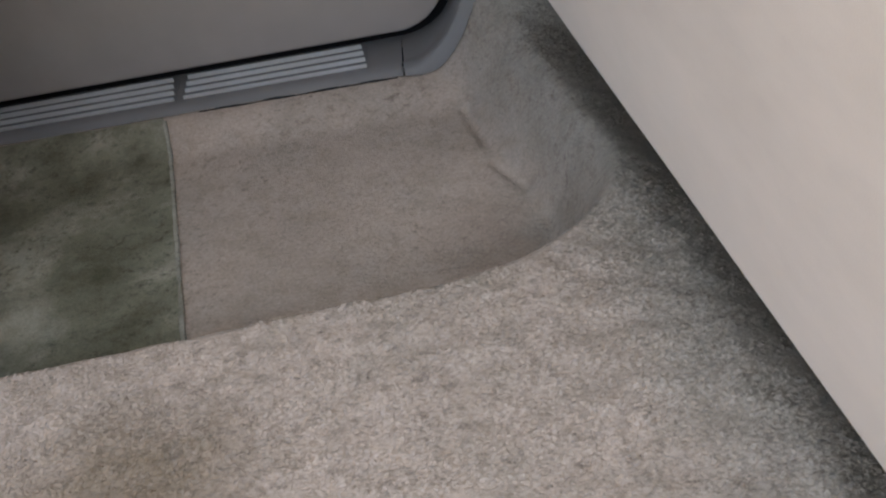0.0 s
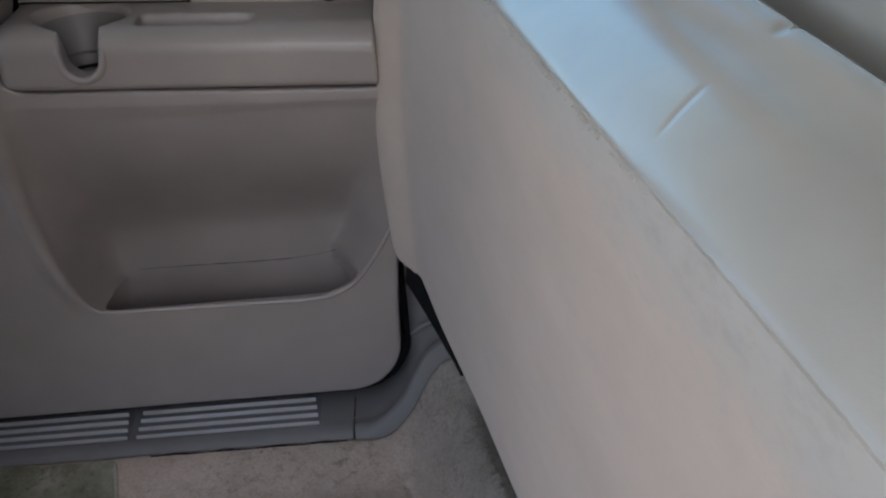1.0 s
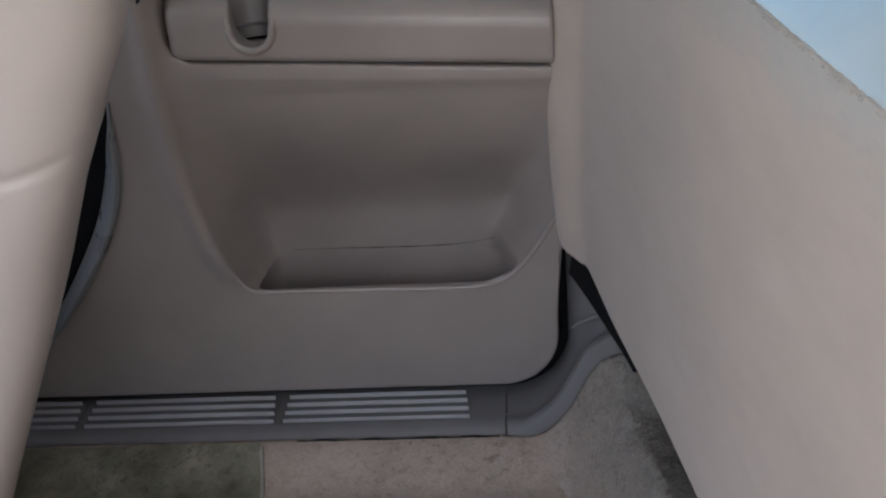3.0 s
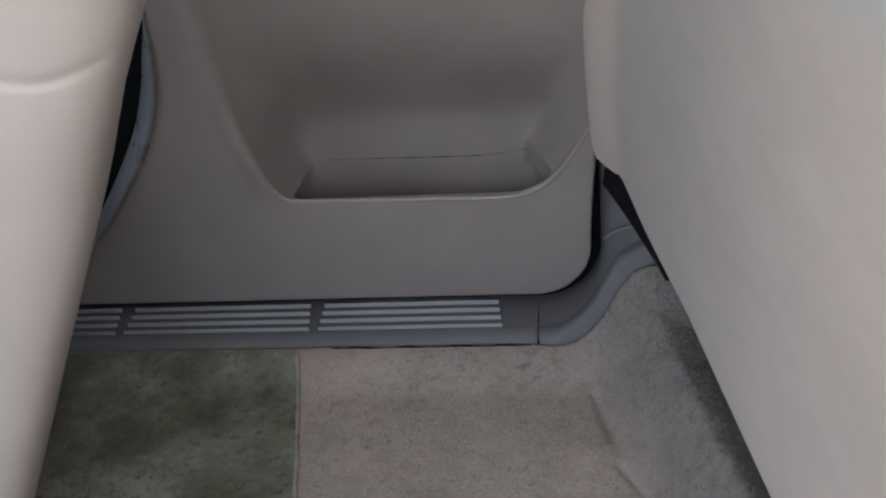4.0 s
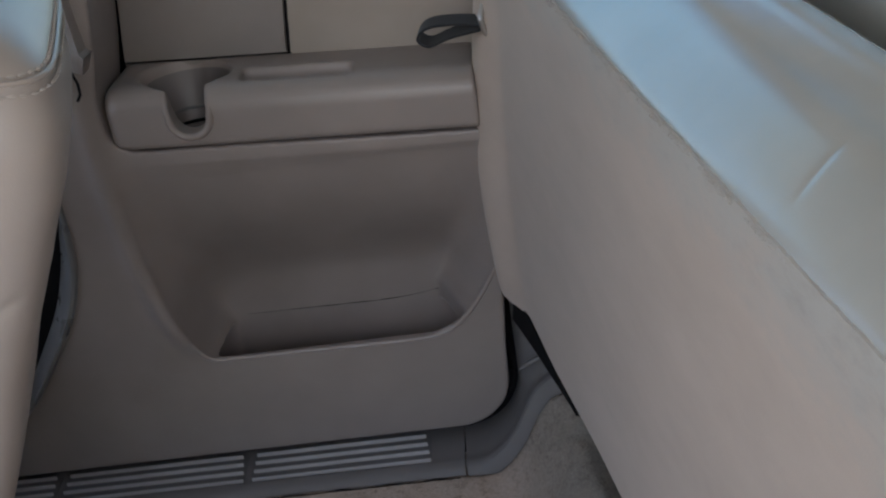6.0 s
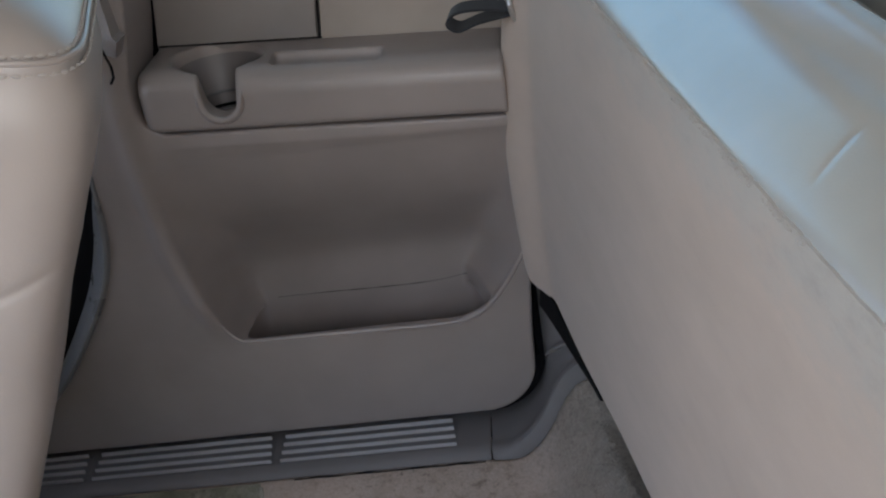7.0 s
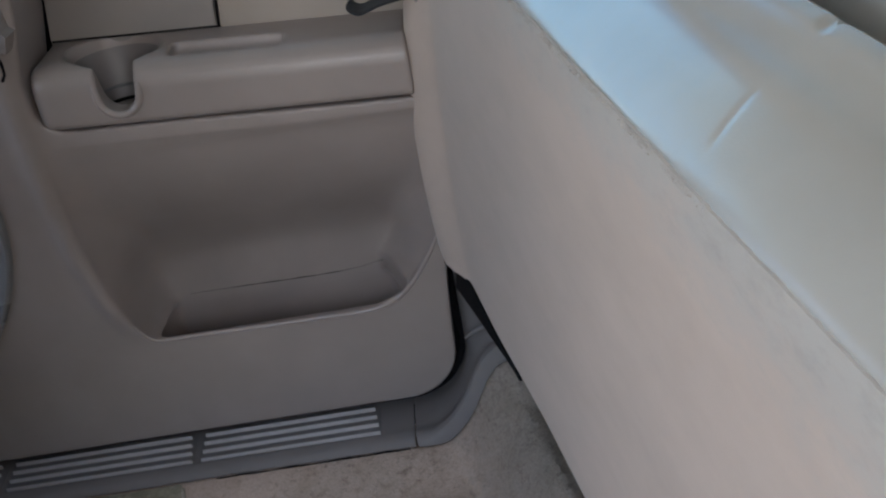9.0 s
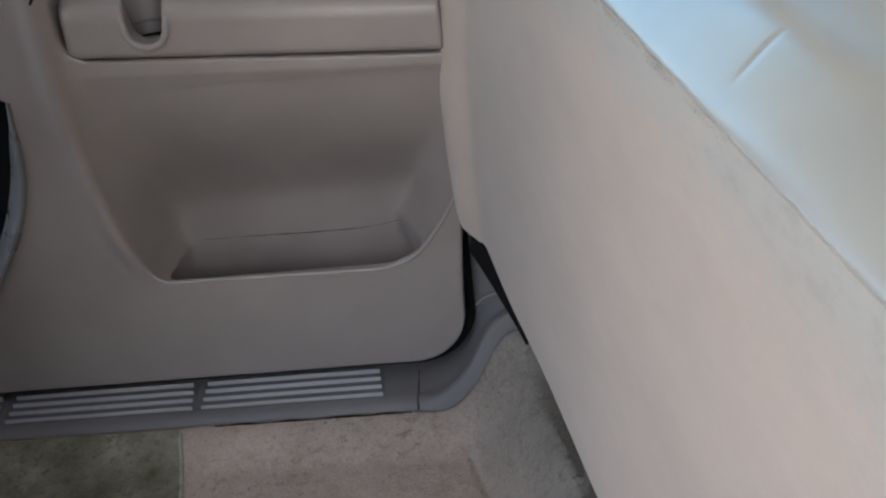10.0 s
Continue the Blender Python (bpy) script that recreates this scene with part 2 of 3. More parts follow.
def spline(points, count):
    """A smooth curve through a few points."""
    ps = [Vector(p) for p in points]
    ps = [2 * ps[0] - ps[1]] + ps + [2 * ps[-1] - ps[-2]]
    out, n = [], len(ps) - 3
    for k in range(count):
        u = k / (count - 1) * n
        i = min(int(u), n - 1)
        t = u - i
        a, b, c, d = ps[i:i + 4]
        out.append(0.5 * (2 * b + (c - a) * t + (2 * a - 5 * b + 4 * c - d) * t * t + (3 * b - a - 3 * c + d) * t ** 3))
    return out


def step(v, a, b):
    t = min(1, max(0, (v - a) / (b - a)))
    return t * t * (3 - 2 * t)


def table(v, rows):
    """Linear reading of a small table."""
    return float(np.interp(v, [r[0] for r in rows], [r[1] for r in rows]))


def moulding(base, cutters, material, voxel, rounds, warp=None):
    """A body with hollows cut into it, its edges rounded off as moulded plastic's are."""
    ob = new("body", mesh_of(base, material))
    tools = []
    for c in cutters:
        tool = new("tool", mesh_of(c, material))
        mod = ob.modifiers.new("cut", "BOOLEAN")
        mod.operation, mod.solver, mod.object = "DIFFERENCE", "EXACT", tool
        tools.append(tool)
    re = ob.modifiers.new("remesh", "REMESH")
    re.mode, re.voxel_size, re.use_smooth_shade = "VOXEL", voxel, True
    sm = ob.modifiers.new("smooth", "SMOOTH")
    sm.factor, sm.iterations = 0.5, rounds
    dg = bpy.context.evaluated_depsgraph_get()
    me = bpy.data.meshes.new_from_object(ob.evaluated_get(dg))
    for o in (ob, *tools):
        bpy.data.objects.remove(o)
    if warp:
        for v in me.vertices:
            v.co = warp(v.co)
    me.materials.clear()
    me.materials.append(material)
    me.polygons.foreach_set("use_smooth", [True] * len(me.polygons))
    return me


# ---- floor: one carpet sheet with a footwell, the tunnel and the riser under the seat ----
def foot_line(y):
    return min(0.104 + 0.33 * (-0.125 - y), 0.164)


def crest_line(y):
    """Where the riser turns down again under the seat."""
    return 0.143 - 0.177 * y


def basin(x, y):
    """Distance outside the footwell: rounded corner between the tunnel side and the seat side."""
    r = 0.10
    right = foot_line(y)
    dx, dy = x - (right - r), -(y - (-0.452 + 0.07 * min(x, 0) + r))
    if dx > 0 and dy > 0:
        return math.hypot(dx, dy) - r
    return max(dx, dy) - r


DRAWN = [(0.06, -0.045), (0.076, -0.024), (0.092, -0.008), (0.105, 0.013), (0.114, 0.036), (0.124, 0.059), (0.136, 0.076), (0.155, 0.086)]


def floor_height(x, y):
    d = basin(x, y)
    side = step(-y, 0.27, 0.40)
    width = max(0.03, crest_line(y) - foot_line(y))
    width += (0.05 - width) * side
    h = -0.022 + (0.075 + 0.005 * side + 0.006 * side * step(x, 0.0, 0.1)) * step(d, -0.012, width) + 0.12 * max(0, d - 0.03) * (1 - 0.7 * side)
    h -= 0.012 * step(x, -0.06, 0.08) * step(-y, 0.20, 0.33) * (1 - step(d, -0.012, 0.02))
    h += (0.015 - 0.003 * step(x, 0.03, 0.06)) * step(y, -0.13, -0.060)
    over = (x - crest_line(y)) / 0.008
    h -= 0.008 * 0.58 * min(9, over if over > 20 else math.log(1 + math.exp(over)))
    # the carpet is drawn up against the corner trim
    foot = table(x, DRAWN) - 0.8 * max(0, -0.062 - y)
    gap = (min(foot, 0.12) - h - 0.006) / 0.014
    h += 0.014 * (gap if gap > 20 else math.log(1 + math.exp(gap)))
    # two trodden creases at the foot of the riser
    for ax, ay, bx, by in ((0.098, -0.125, 0.113, -0.19), (0.119, -0.225, 0.142, -0.262)):
        t = min(1, max(0, ((x - ax) * (bx - ax) + (y - ay) * (by - ay)) / ((bx - ax) ** 2 + (by - ay) ** 2)))
        h -= 0.005 * math.exp(-(math.hypot(x - ax - t * (bx - ax), y - ay - t * (by - ay)) / 0.004) ** 2)
    h -= 0.035 * step(y, -0.060, -0.052)
    worn = step(d, -0.01, 0.06)
    h += 0.004 * noise.noise((x * 9, y * 9, 0)) * (0.15 + 0.85 * worn) + 0.0018 * noise.noise((x * 45, y * 45, 3)) * (0.3 + 0.7 * worn)
    return h


def build_floor():
    xs = np.concatenate([np.arange(-0.95, -0.3, 0.01), np.arange(-0.3, 0.26, 0.004), np.arange(0.26, 0.62, 0.01)])
    ys = np.concatenate([np.arange(-1.62, -0.6, 0.01), np.arange(-0.6, 0.03, 0.004)])
    verts = [(x, y, floor_height(x, y)) for y in ys for x in xs]
    nx = len(xs)
    faces = [(j * nx + i, j * nx + i + 1, (j + 1) * nx + i + 1, (j + 1) * nx + i) for j in range(len(ys) - 1) for i in range(nx - 1)]
    me = bpy.data.meshes.new("carpet")
    me.from_pydata(verts, [], faces)
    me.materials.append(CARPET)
    me.polygons.foreach_set("use_smooth", [True] * len(me.polygons))
    ob = new("floor", me)
    return tagged(ob, "worn beige cut-pile carpet on a car floor with footwell", "carpet", kind="structure")


floor = build_floor()

# ---- cabin shell ----
def setting(name, bm, material, label, category):
    return tagged(new(name, sharp(mesh_of(bm, material))), label, category, kind="structure")


setting("ground", box(-60, 60, -60, 60, -0.60, -0.52), ASPHALT, "grey asphalt ground outside the car", "ground")
setting("ceiling", box(-1.1, 1.2, -1.66, 0.16, 1.10, 1.16, 0.02), HEADLINER, "grey cloth headliner under the car roof", "ceiling")
setting("wall_underbody", box(-1.5, 1.25, -1.66, 0.10, -0.20, -0.14, 0.01), BLACK, "dark underbody below the carpet", "underbody")
setting("wall_outer_door", box(-1.5, 1.25, 0.10, 0.15, -0.20, 0.62, 0.01), PAINT, "silver outer skin of the car side", "body side")
setting("wall_window_header", box(-1.1, 1.25, 0.09, 0.15, 1.0, 1.10, 0.01), HEADLINER, "grey trim above the side windows", "trim")
setting("wall_centre_pillar", box(-0.50, -0.40, 0.05, 0.15, 0.62, 1.0, 0.01), TRIM_GREY, "grey pillar trim between side windows", "pillar")
# out of view; added to cut off the blue window reflection on the leather
setting("wall_unseen_rear_pillar", box(0.29, 1.25, 0.07, 0.15, 0.62, 1.02, 0.01), HEADLINER, "unseen grey trim panel bounding the side window", "pillar")
setting("wall_rear", box(1.10, 1.2, -1.66, 0.10, -0.20, 0.70, 0.01), TRIM_GREY, "grey rear cabin wall", "wall")
setting("wall_front", box(-1.5, -1.4, -1.66, 0.10, -0.20, 0.55, 0.01), TRIM_GREY, "dark dashboard bulkhead", "wall")
setting("wall_near_rear", box(0.75, 1.1, -1.72, -1.66, -0.20, 1.10, 0.01), TRIM_GREY, "rear pillar beside the open door", "pillar")
setting("wall_near_front", box(-1.5, -0.55, -1.72, -1.66, -0.20, 0.60, 0.01), TRIM_GREY, "front door trim beside the open doorway", "door trim")

# ---- door sill ----
sill = thing("trim_sill", "slate grey ribbed plastic door sill scuff plate", "door sill", kind="structure")
PROFILE = [(0.05, -0.03), (0.035, -0.006), (0.012, -0.004), (-0.0345, -0.0065), (-0.0368, -0.0028), (-0.045, -0.0035), (-0.0505, -0.006), (-0.055, -0.011), (-0.0585, -0.018), (-0.061, -0.05)]
SEAM_X = 0.042


def sill_strip(x0, x1):
    return loft([[(x, y, z) for y, z in PROFILE] for x in np.linspace(x0, x1, 40)], closed=False)


part("scuff_plate", sill_strip(-0.95, SEAM_X - 0.0007), SILL, sill)
RIB_Y = (0.0095, -0.0038, -0.0171, -0.0304)
for x0, x1 in ((-0.185, 0.0), (-0.394, -0.2), (-0.61, -0.409)):
    # the bed's darker colour stands for shade in the grooves
    part("rib_bed", loft([[(x, y, -0.0037 - 0.0024 * (0.006 - y) / 0.042) for y in (0.0125, -0.0345)] + [(x, -0.0345, -0.012), (x, 0.0125, -0.012)] for x in (x0 - 0.003, x1 + 0.006)]), BED, sill)
    for k, y in enumerate(RIB_Y):
        z = -0.0035 * (0.012 - y) / 0.05
        part("rib", box(x0, x1 + 0.0018 * k, y - 0.0007, y + 0.0007, z - 0.006, z + 0.0015, 0.0005, 1), RIB_LIT, sill)


SWEEP = [(0.05, -0.03), (0.035, -0.006)] + [(0.012 - 0.0062 * k, -0.004 - 0.0012 * (k / 8) ** 2) for k in range(8)] + [(-0.0395, -0.0046), (-0.043, -0.0030), (-0.0465, -0.0014), (-0.0505, -0.0012), (-0.0540, -0.0030), (-0.0560, -0.0095), (-0.0575, -0.018), (-0.060, -0.05)]
TRIM_EDGE = spline([(SEAM_X, 0, 0.0005), (0.060, 0, 0.004), (0.074, 0, 0.0125), (0.088, 0, 0.026), (0.0995, 0, 0.043), (0.1095, 0, 0.063), (0.1215, 0, 0.083), (0.136, 0, 0.095), (0.152, 0, 0.103)], 60)


def corner_trim():
    """The sill's end, which sweeps round the foot of the door, up the pillar and out under the seat."""
    rings = []
    for k, edge in enumerate(TRIM_EDGE):
        u = k / (len(TRIM_EDGE) - 1)
        a = radians(-90 + 92 * min(1, u / 0.7))
        up = max(0, u - 0.7) * 0.4
        inner = (SEAM_X + 0.061 * math.cos(a), 0.068 + 0.068 * math.sin(a) + up)
        d = (TRIM_EDGE[min(k + 1, 59)] - TRIM_EDGE[max(k - 1, 0)]).normalized()
        ring = []
        for y, z in SWEEP:
            f = min(1, max(0, (0.012 - y) / 0.060))
            plain = table(-y, [(-q, w) for q, w in PROFILE])
            z = plain + (z - plain) * step(u, 0.0, 0.25)
            g = f * f * (3 - 2 * f)
            px, pz = inner[0] + (edge.x - inner[0]) * g, inner[1] + (edge.z - inner[1]) * g
            n = Vector((math.cos(a), 0, math.sin(a))).lerp(Vector((d.z, 0, -d.x)), f).normalized()
            ring.append((px - n.x * z, y, pz - n.z * z))
        rings.append(ring)
    return loft(rings, closed=False)


part("corner_trim", corner_trim(), SILL, sill, "grey trim sweeping up round the door corner")
part("trim_ridge", tube(spline([(0.1085, -0.027, 0.0915), (0.119, -0.032, 0.101), (0.134, -0.035, 0.108), (0.155, -0.037, 0.112)], 24), lambda u: 0.0006 + 0.0022 * math.sin(math.pi * u) ** 0.5, 10), SILL, sill)
part("edge_gap", tube([(x, -0.0625 + 0.0008 * noise.noise((x * 60, 0, 0)), -0.0065 + 0.0015 * noise.noise((x * 40, 3, 0))) for x in np.linspace(-0.165, 0.036, 60)], lambda u: 0.0009 + 0.0009 * abs(noise.noise((u * 14, 1, 1))), 6), BLACK, sill, "dark torn gap between sill and carpet")
setting("trim_pillar", box(0.112, 0.5, 0.0, 0.06, 0.085, 0.62, 0.008), SILL, "slate grey lower pillar trim beside the door", "pillar trim")
seal = thing("trim_door_seal", "black rubber weatherstrip round the door foot", "door seal", kind="structure")


def door_edge(grow, y):
    pts = [(-0.95 + (0.041 + 0.95) * k / 20, y, 0.010 - grow) for k in range(20)]
    for k in range(14):
        a = radians(-90 + 87 * k / 13)
        pts.append((0.041 + (0.056 + grow) * math.cos(a), y, 0.066 + (0.056 + grow) * math.sin(a)))
    pts += [(0.097 + grow + 0.016 * k / 8, y, 0.07 + 0.30 * k / 8) for k in range(1, 9)]
    return pts


part("weatherstrip", tube(door_edge(0.006, 0.03), 0.010, 8), BLACK, seal)
setting("wall_door_gap", box(-0.95, 0.16, 0.0915, 0.097, -0.1, 0.5), BLACK, "black gap behind the door trim", "gap")

# ---- car door ----
door = thing("car_door", "taupe plastic rear car door with map pocket and armrest", "car door")


LEFT = [(0.128, -0.194), (0.1305, -0.2015), (0.136, -0.2085), (0.146, -0.2145), (0.16, -0.219), (0.196, -0.229), (0.256, -0.236), (0.37, -0.236)]


SWELL = spline([(0, 0.0, 0.0), (0, 0.0, 0.012), (0, -0.007, 0.06), (0, -0.019, 0.13), (0, -0.028, 0.20), (0, -0.036, 0.28), (0, -0.042, 0.34), (0, -0.044, 0.38), (0, -0.044, 0.62)], 90)
SWELL = [(p.z, p.y) for p in SWELL]


def lean(co):
    """The trim swells inward as it rises, most of all round the pocket's mouth and ahead of the armrest."""
    x, y, z = co
    front = step(-x, 0.20, 0.27)
    x += 0.016 * step(z, 0.06, 0.30) * step(x, 0.0, 0.1)
    # a soft ridge stands proud along the pocket's slanting side
    side = x - table(z, LEFT) + 0.007
    ridge = 0.0065 * math.exp(-(side / 0.011) ** 2) * step(z, 0.125, 0.18)
    flat = y - 0.044 * step(z, 0.10, 0.37)
    full = y + table(z, SWELL)
    near = (full + 1.05) / (flat + 1.05)
    return Vector((0.13 + (x - 0.13) * near, full - 0.012 * front * step(z, 0.25, 0.45) - ridge, 0.70 + (z - 0.70) * near))


def door_outline():
    pts = [(-0.95, 0.012)]
    for k in range(15):
        a = radians(-90 + 90 * k / 14)
        pts.append((0.041 + 0.056 * math.cos(a), 0.068 + 0.056 * math.sin(a)))
    pts += [(0.097, 0.3575), (-0.10, 0.3722), (-0.195, 0.3775), (-0.212, 0.3800), (-0.224, 0.388), (-0.2288, 0.40), (-0.2295, 0.43), (-0.2215, 0.47), (-0.1985, 0.62), (-0.95, 0.62)]
    return pts


RIGHT = [(0.128, 0.02), (0.134, 0.036), (0.142, 0.052), (0.166, 0.070), (0.20, 0.087), (0.233, 0.098), (0.27, 0.110), (0.37, 0.13)]
DEPTH = spline([(0, 0.0795, 0.128), (0, 0.080, 0.150), (0, 0.080, 0.172), (0, 0.077, 0.192), (0, 0.067, 0.215), (0, 0.051, 0.242), (0, 0.033, 0.272), (0, 0.0185, 0.303), (0, 0.0095, 0.330), (0, 0.0048, 0.349), (0, 0.001, 0.361), (0, -0.003, 0.367)], 60)
DEPTH = [(p.z, p.y) for p in DEPTH]


def pocket_section(z):
    """The pocket's outline at one height: a soft left wall, the back, and the right wall behind the lip."""
    l0, r0, d = table(z, LEFT), table(z, RIGHT), table(z, DEPTH)
    behind = max(r0, 0.060)
    wide = 0.024 + 0.036 * step(z, 0.14, 0.24)
    turn = 0.032 + 0.018 * step(z, 0.15, 0.24)
    inner = min(l0, -0.213)
    left = [(l0 + (inner + wide - l0) * u, d * (1 - (1 - u) ** 2.2), z) for u in np.linspace(0, 1, 15)]
    right = [(behind - turn * (1 - u), d * (1 - step(u, 0, 1.2)), z) for u in np.linspace(0, 1, 11)]
    return left, right, r0


def recess():
    """The hollow of the map pocket: closed behind the lip, open to the cabin above it."""
    rings = []
    for z in (0.066, 0.070, 0.076, 0.085, 0.10, 0.115, 0.1283):
        grow = 0.012 * step(z, 0.06, 0.08)
        ring = [(-0.194 - grow, 0.0105, z), (-0.200 - grow, 0.0125, z)]
        ring += [(-0.200 - grow + 0.024 * u, 0.0125 + (0.055 + grow) * (1 - (1 - u) ** 2.2), z) for u in np.linspace(0.05, 1, 14)]
        ring += [(0.048 + grow - 0.032 * (1 - u), 0.0125 + (0.055 + grow) * (1 - u * u * u), z) for u in np.linspace(0, 0.97, 11)]
        rings.append(ring + [(0.047 + grow, 0.0118, z), (0.044 + grow, 0.0108, z), (0.038 + grow, 0.0105, z)])
    for z in np.linspace(0.1285, 0.367, 62):
        left, right, r0 = pocket_section(z)
        left[0] = (left[0][0], -0.004, z)
        ring = [(left[0][0], -0.2, z)] + left + right + [(r0, min(right[-1][1], 0.006), z), (r0, -0.004, z), (r0, -0.2, z)]
        rings.append([(x, y, w - 0.058 * (x + 0.19) * step(w, 0.15, 0.35)) for x, y, w in ring])
    return loft(rings)


SPEAKER = spline([(-0.2880, 0, 0.350), (-0.2960, 0, 0.30), (-0.3040, 0, 0.262), (-0.3240, 0, 0.214), (-0.3555, 0, 0.164), (-0.3970, 0, 0.108), (-0.4430, 0, 0.06)], 28)
hollow = prism([(p.x, p.z) for p in SPEAKER] + [(-0.50, 0.062), (-0.5, 0.2), (-0.42, 0.33), (-0.33, 0.36)], -0.2, 0.05)
part("trim_panel", moulding(prism(door_outline(), 0.0, 0.09), [recess(), hollow], TRIM, 0.0018, 12, lean), TRIM, door)
LIP = spline([(x, 0.0012, z - 0.0045) for x, z in ((-0.219, 0.162), (-0.214, 0.149), (-0.206, 0.138), (-0.192, 0.1335), (-0.14, 0.1325), (-0.05, 0.131), (0.015, 0.1305), (0.042, 0.137), (0.060, 0.153), (0.074, 0.175), (0.087, 0.204), (0.097, 0.236))], 90)
part("pocket_lip", tube([lean(p) for p in LIP], lambda u: 0.0024 * step(u, 0.0, 0.06) * (1 - 0.6 * step(u, 0.9, 1.0)) + 0.0002, 10), TRIM, door, "rounded bead along the pocket mouth")
backing = prism([(p.x + 0.006, p.z) for p in SPEAKER] + [(-0.51, 0.057), (-0.51, 0.2), (-0.43, 0.335), (-0.33, 0.366)], 0.040, 0.046)
bmesh.ops.subdivide_edges(backing, edges=backing.edges[:], cuts=3, use_grid_fill=True)
for v in backing.verts:
    v.co = lean(v.co)
part("hollow_back", backing, BLACK, door, "black backing of the door hollow")
SEAM = spline([(-0.175, 0.0785, 0.1370), (-0.118, 0.0788, 0.1362), (-0.07, 0.0788, 0.1352), (-0.02, 0.0788, 0.1350), (0.008, 0.0788, 0.1368), (0.022, 0.0780, 0.1395), (0.036, 0.074, 0.1440)], 60)
part("pocket_seam", tube([lean(p) for p in SEAM], lambda u: 0.0001 + 0.0005 * abs(noise.noise((u * 9, 2, 5))), 6), BLACK, door, "thin dark seam inside the pocket")


def hollow_rim():
    """A rounded edge and a bevel that falls away into the dark hollow, meeting in a point at its head."""
    rings = []
    for k, p in enumerate(SPEAKER):
        u = k / (len(SPEAKER) - 1)
        w = math.sin(math.pi * min(1, 0.02 + u * 0.9)) ** 0.7
        r = 0.35 + 0.65 * step(u, 0.0, 0.2)
        ring = [(0.005, 0.006), (0.0045, -0.0005), (0.002, -0.004), (-0.001, -0.0045), (-0.004, -0.002)]
        ring = [(x * r, y * r) for x, y in ring] + [(-0.004 * r - 0.007 * w, 0.006), (-0.004 * r - 0.016 * w, 0.018), (-0.004 * r - 0.018 * w, 0.03), (0.003, 0.03)]
        rings.append([lean(Vector((p.x + x, y, p.z))) for x, y in ring])
    return loft(rings)


part("hollow_rim", hollow_rim(), RIM, door, "grey rounded rim of the dark door hollow")


# armrest
def drop(x):
    return -0.07 * (x + 0.15)


def arm_ring(x, shrink=0.0):
    pts = []
    for cy, cz, a0 in ((-0.028, 0.412, 180), (0.042, 0.422, 90), (0.042, 0.385, 0), (-0.042, 0.3805, 270)):
        for k in range(6):
            a = radians(a0 - 90 * k / 5)
            r = (0.022 if cz > 0.4 else 0.007) if cy < 0 else 0.012
            rise = 0.0036 + 0.0013 * step(x, -0.2, 0.09) if cz < 0.4 else 0
            pts.append((x, cy + (r - shrink) * math.cos(a), cz + (r - shrink) * math.sin(a) + drop(x) + rise))
    return pts


def armrest_body():
    rings = [arm_ring(x, s) for x, s in ((-0.2265, 0.010), (-0.2245, 0.005), (-0.220, 0.0015), (-0.213, 0.0))]
    rings += [arm_ring(x) for x in np.linspace(-0.19, 0.104, 14)]
    return loft(rings)


def cup_cutter():
    rings = [[(-0.157 + 1.1 * r * math.cos(a), -0.002 + r * math.sin(a), z) for a in [2 * math.pi * k / 40 for k in range(40)]] for z, r in ((0.374, 0.024), (0.392, 0.0265), (0.408, 0.030), (0.420, 0.034), (0.430, 0.0385), (0.45, 0.043))]
    return loft(rings)


def notch_cutter():
    pts = [(-0.1515 + 0.0160 * math.cos(radians(180 + 180 * k / 12)), 0.4066 + 0.0160 * math.sin(radians(180 + 180 * k / 12))) for k in range(13)]
    return prism(pts + [(-0.1325, 0.48), (-0.1705, 0.48)], -0.1, 0.0)


def tray_cutter():
    bm = box(-0.104, -0.004, -0.034, -0.002, -0.0095, 0.03, 0.006, 3)
    for v in bm.verts:
        v.co.z += 0.4335 + drop(v.co.x)
    return bm


armrest = part("armrest", moulding(armrest_body(), [cup_cutter(), notch_cutter(), tray_cutter()], TRIM, 0.0018, 5), TRIM, door, "taupe armrest with cup holder and shallow tray")
def cup_rim():
    """The raised lip of the notch: down one side, round the foot and up the other."""
    pts = []
    for k in range(25):
        a = radians(180 + 180 * k / 24)
        pts.append((-0.1515 + 0.0188 * math.cos(a), -0.0482, 0.4066 + 0.0188 * math.sin(a)))
    up = [(0.0005, -0.0478, 0.0085), (0.0015, -0.0435, 0.015), (0.0045, -0.036, 0.0195), (0.0095, -0.0285, 0.0215)]
    head = [(-0.1705 - o, y, 0.4066 + h) for o, y, h in reversed(up)]
    tail = [(-0.1325 + o, y, 0.4066 + h - 0.0025) for o, y, h in up]
    return tube(spline(head + pts + tail, 80), lambda u: 0.0004 + 0.0034 * min(1, 8 * u, 8 * (1 - u)), 10)


part("cup_rim", cup_rim(), TRIM, armrest, "raised lip round the cup notch")


def cup_lining():
    """A grey cup insert, open where the notch comes through the front."""
    rings = [(0.3765, 0.0006), (0.3768, 0.021), (0.379, 0.0232), (0.392, 0.0253), (0.408, 0.0288), (0.418, 0.0320), (0.4265, 0.0355)]
    bm = loft([[(-0.157 + 1.1 * r * math.cos(a), -0.002 + r * math.sin(a), z) for a in [2 * math.pi * k / 64 for k in range(64)]] for z, r in rings], caps=False)
    gone = [f for f in bm.faces if f.calc_center_median().y < -0.012 and abs(f.calc_center_median().x + 0.1515) < 0.0185 and f.calc_center_median().z > 0.388]
    bmesh.ops.delete(bm, geom=gone, context="FACES")
    return bm


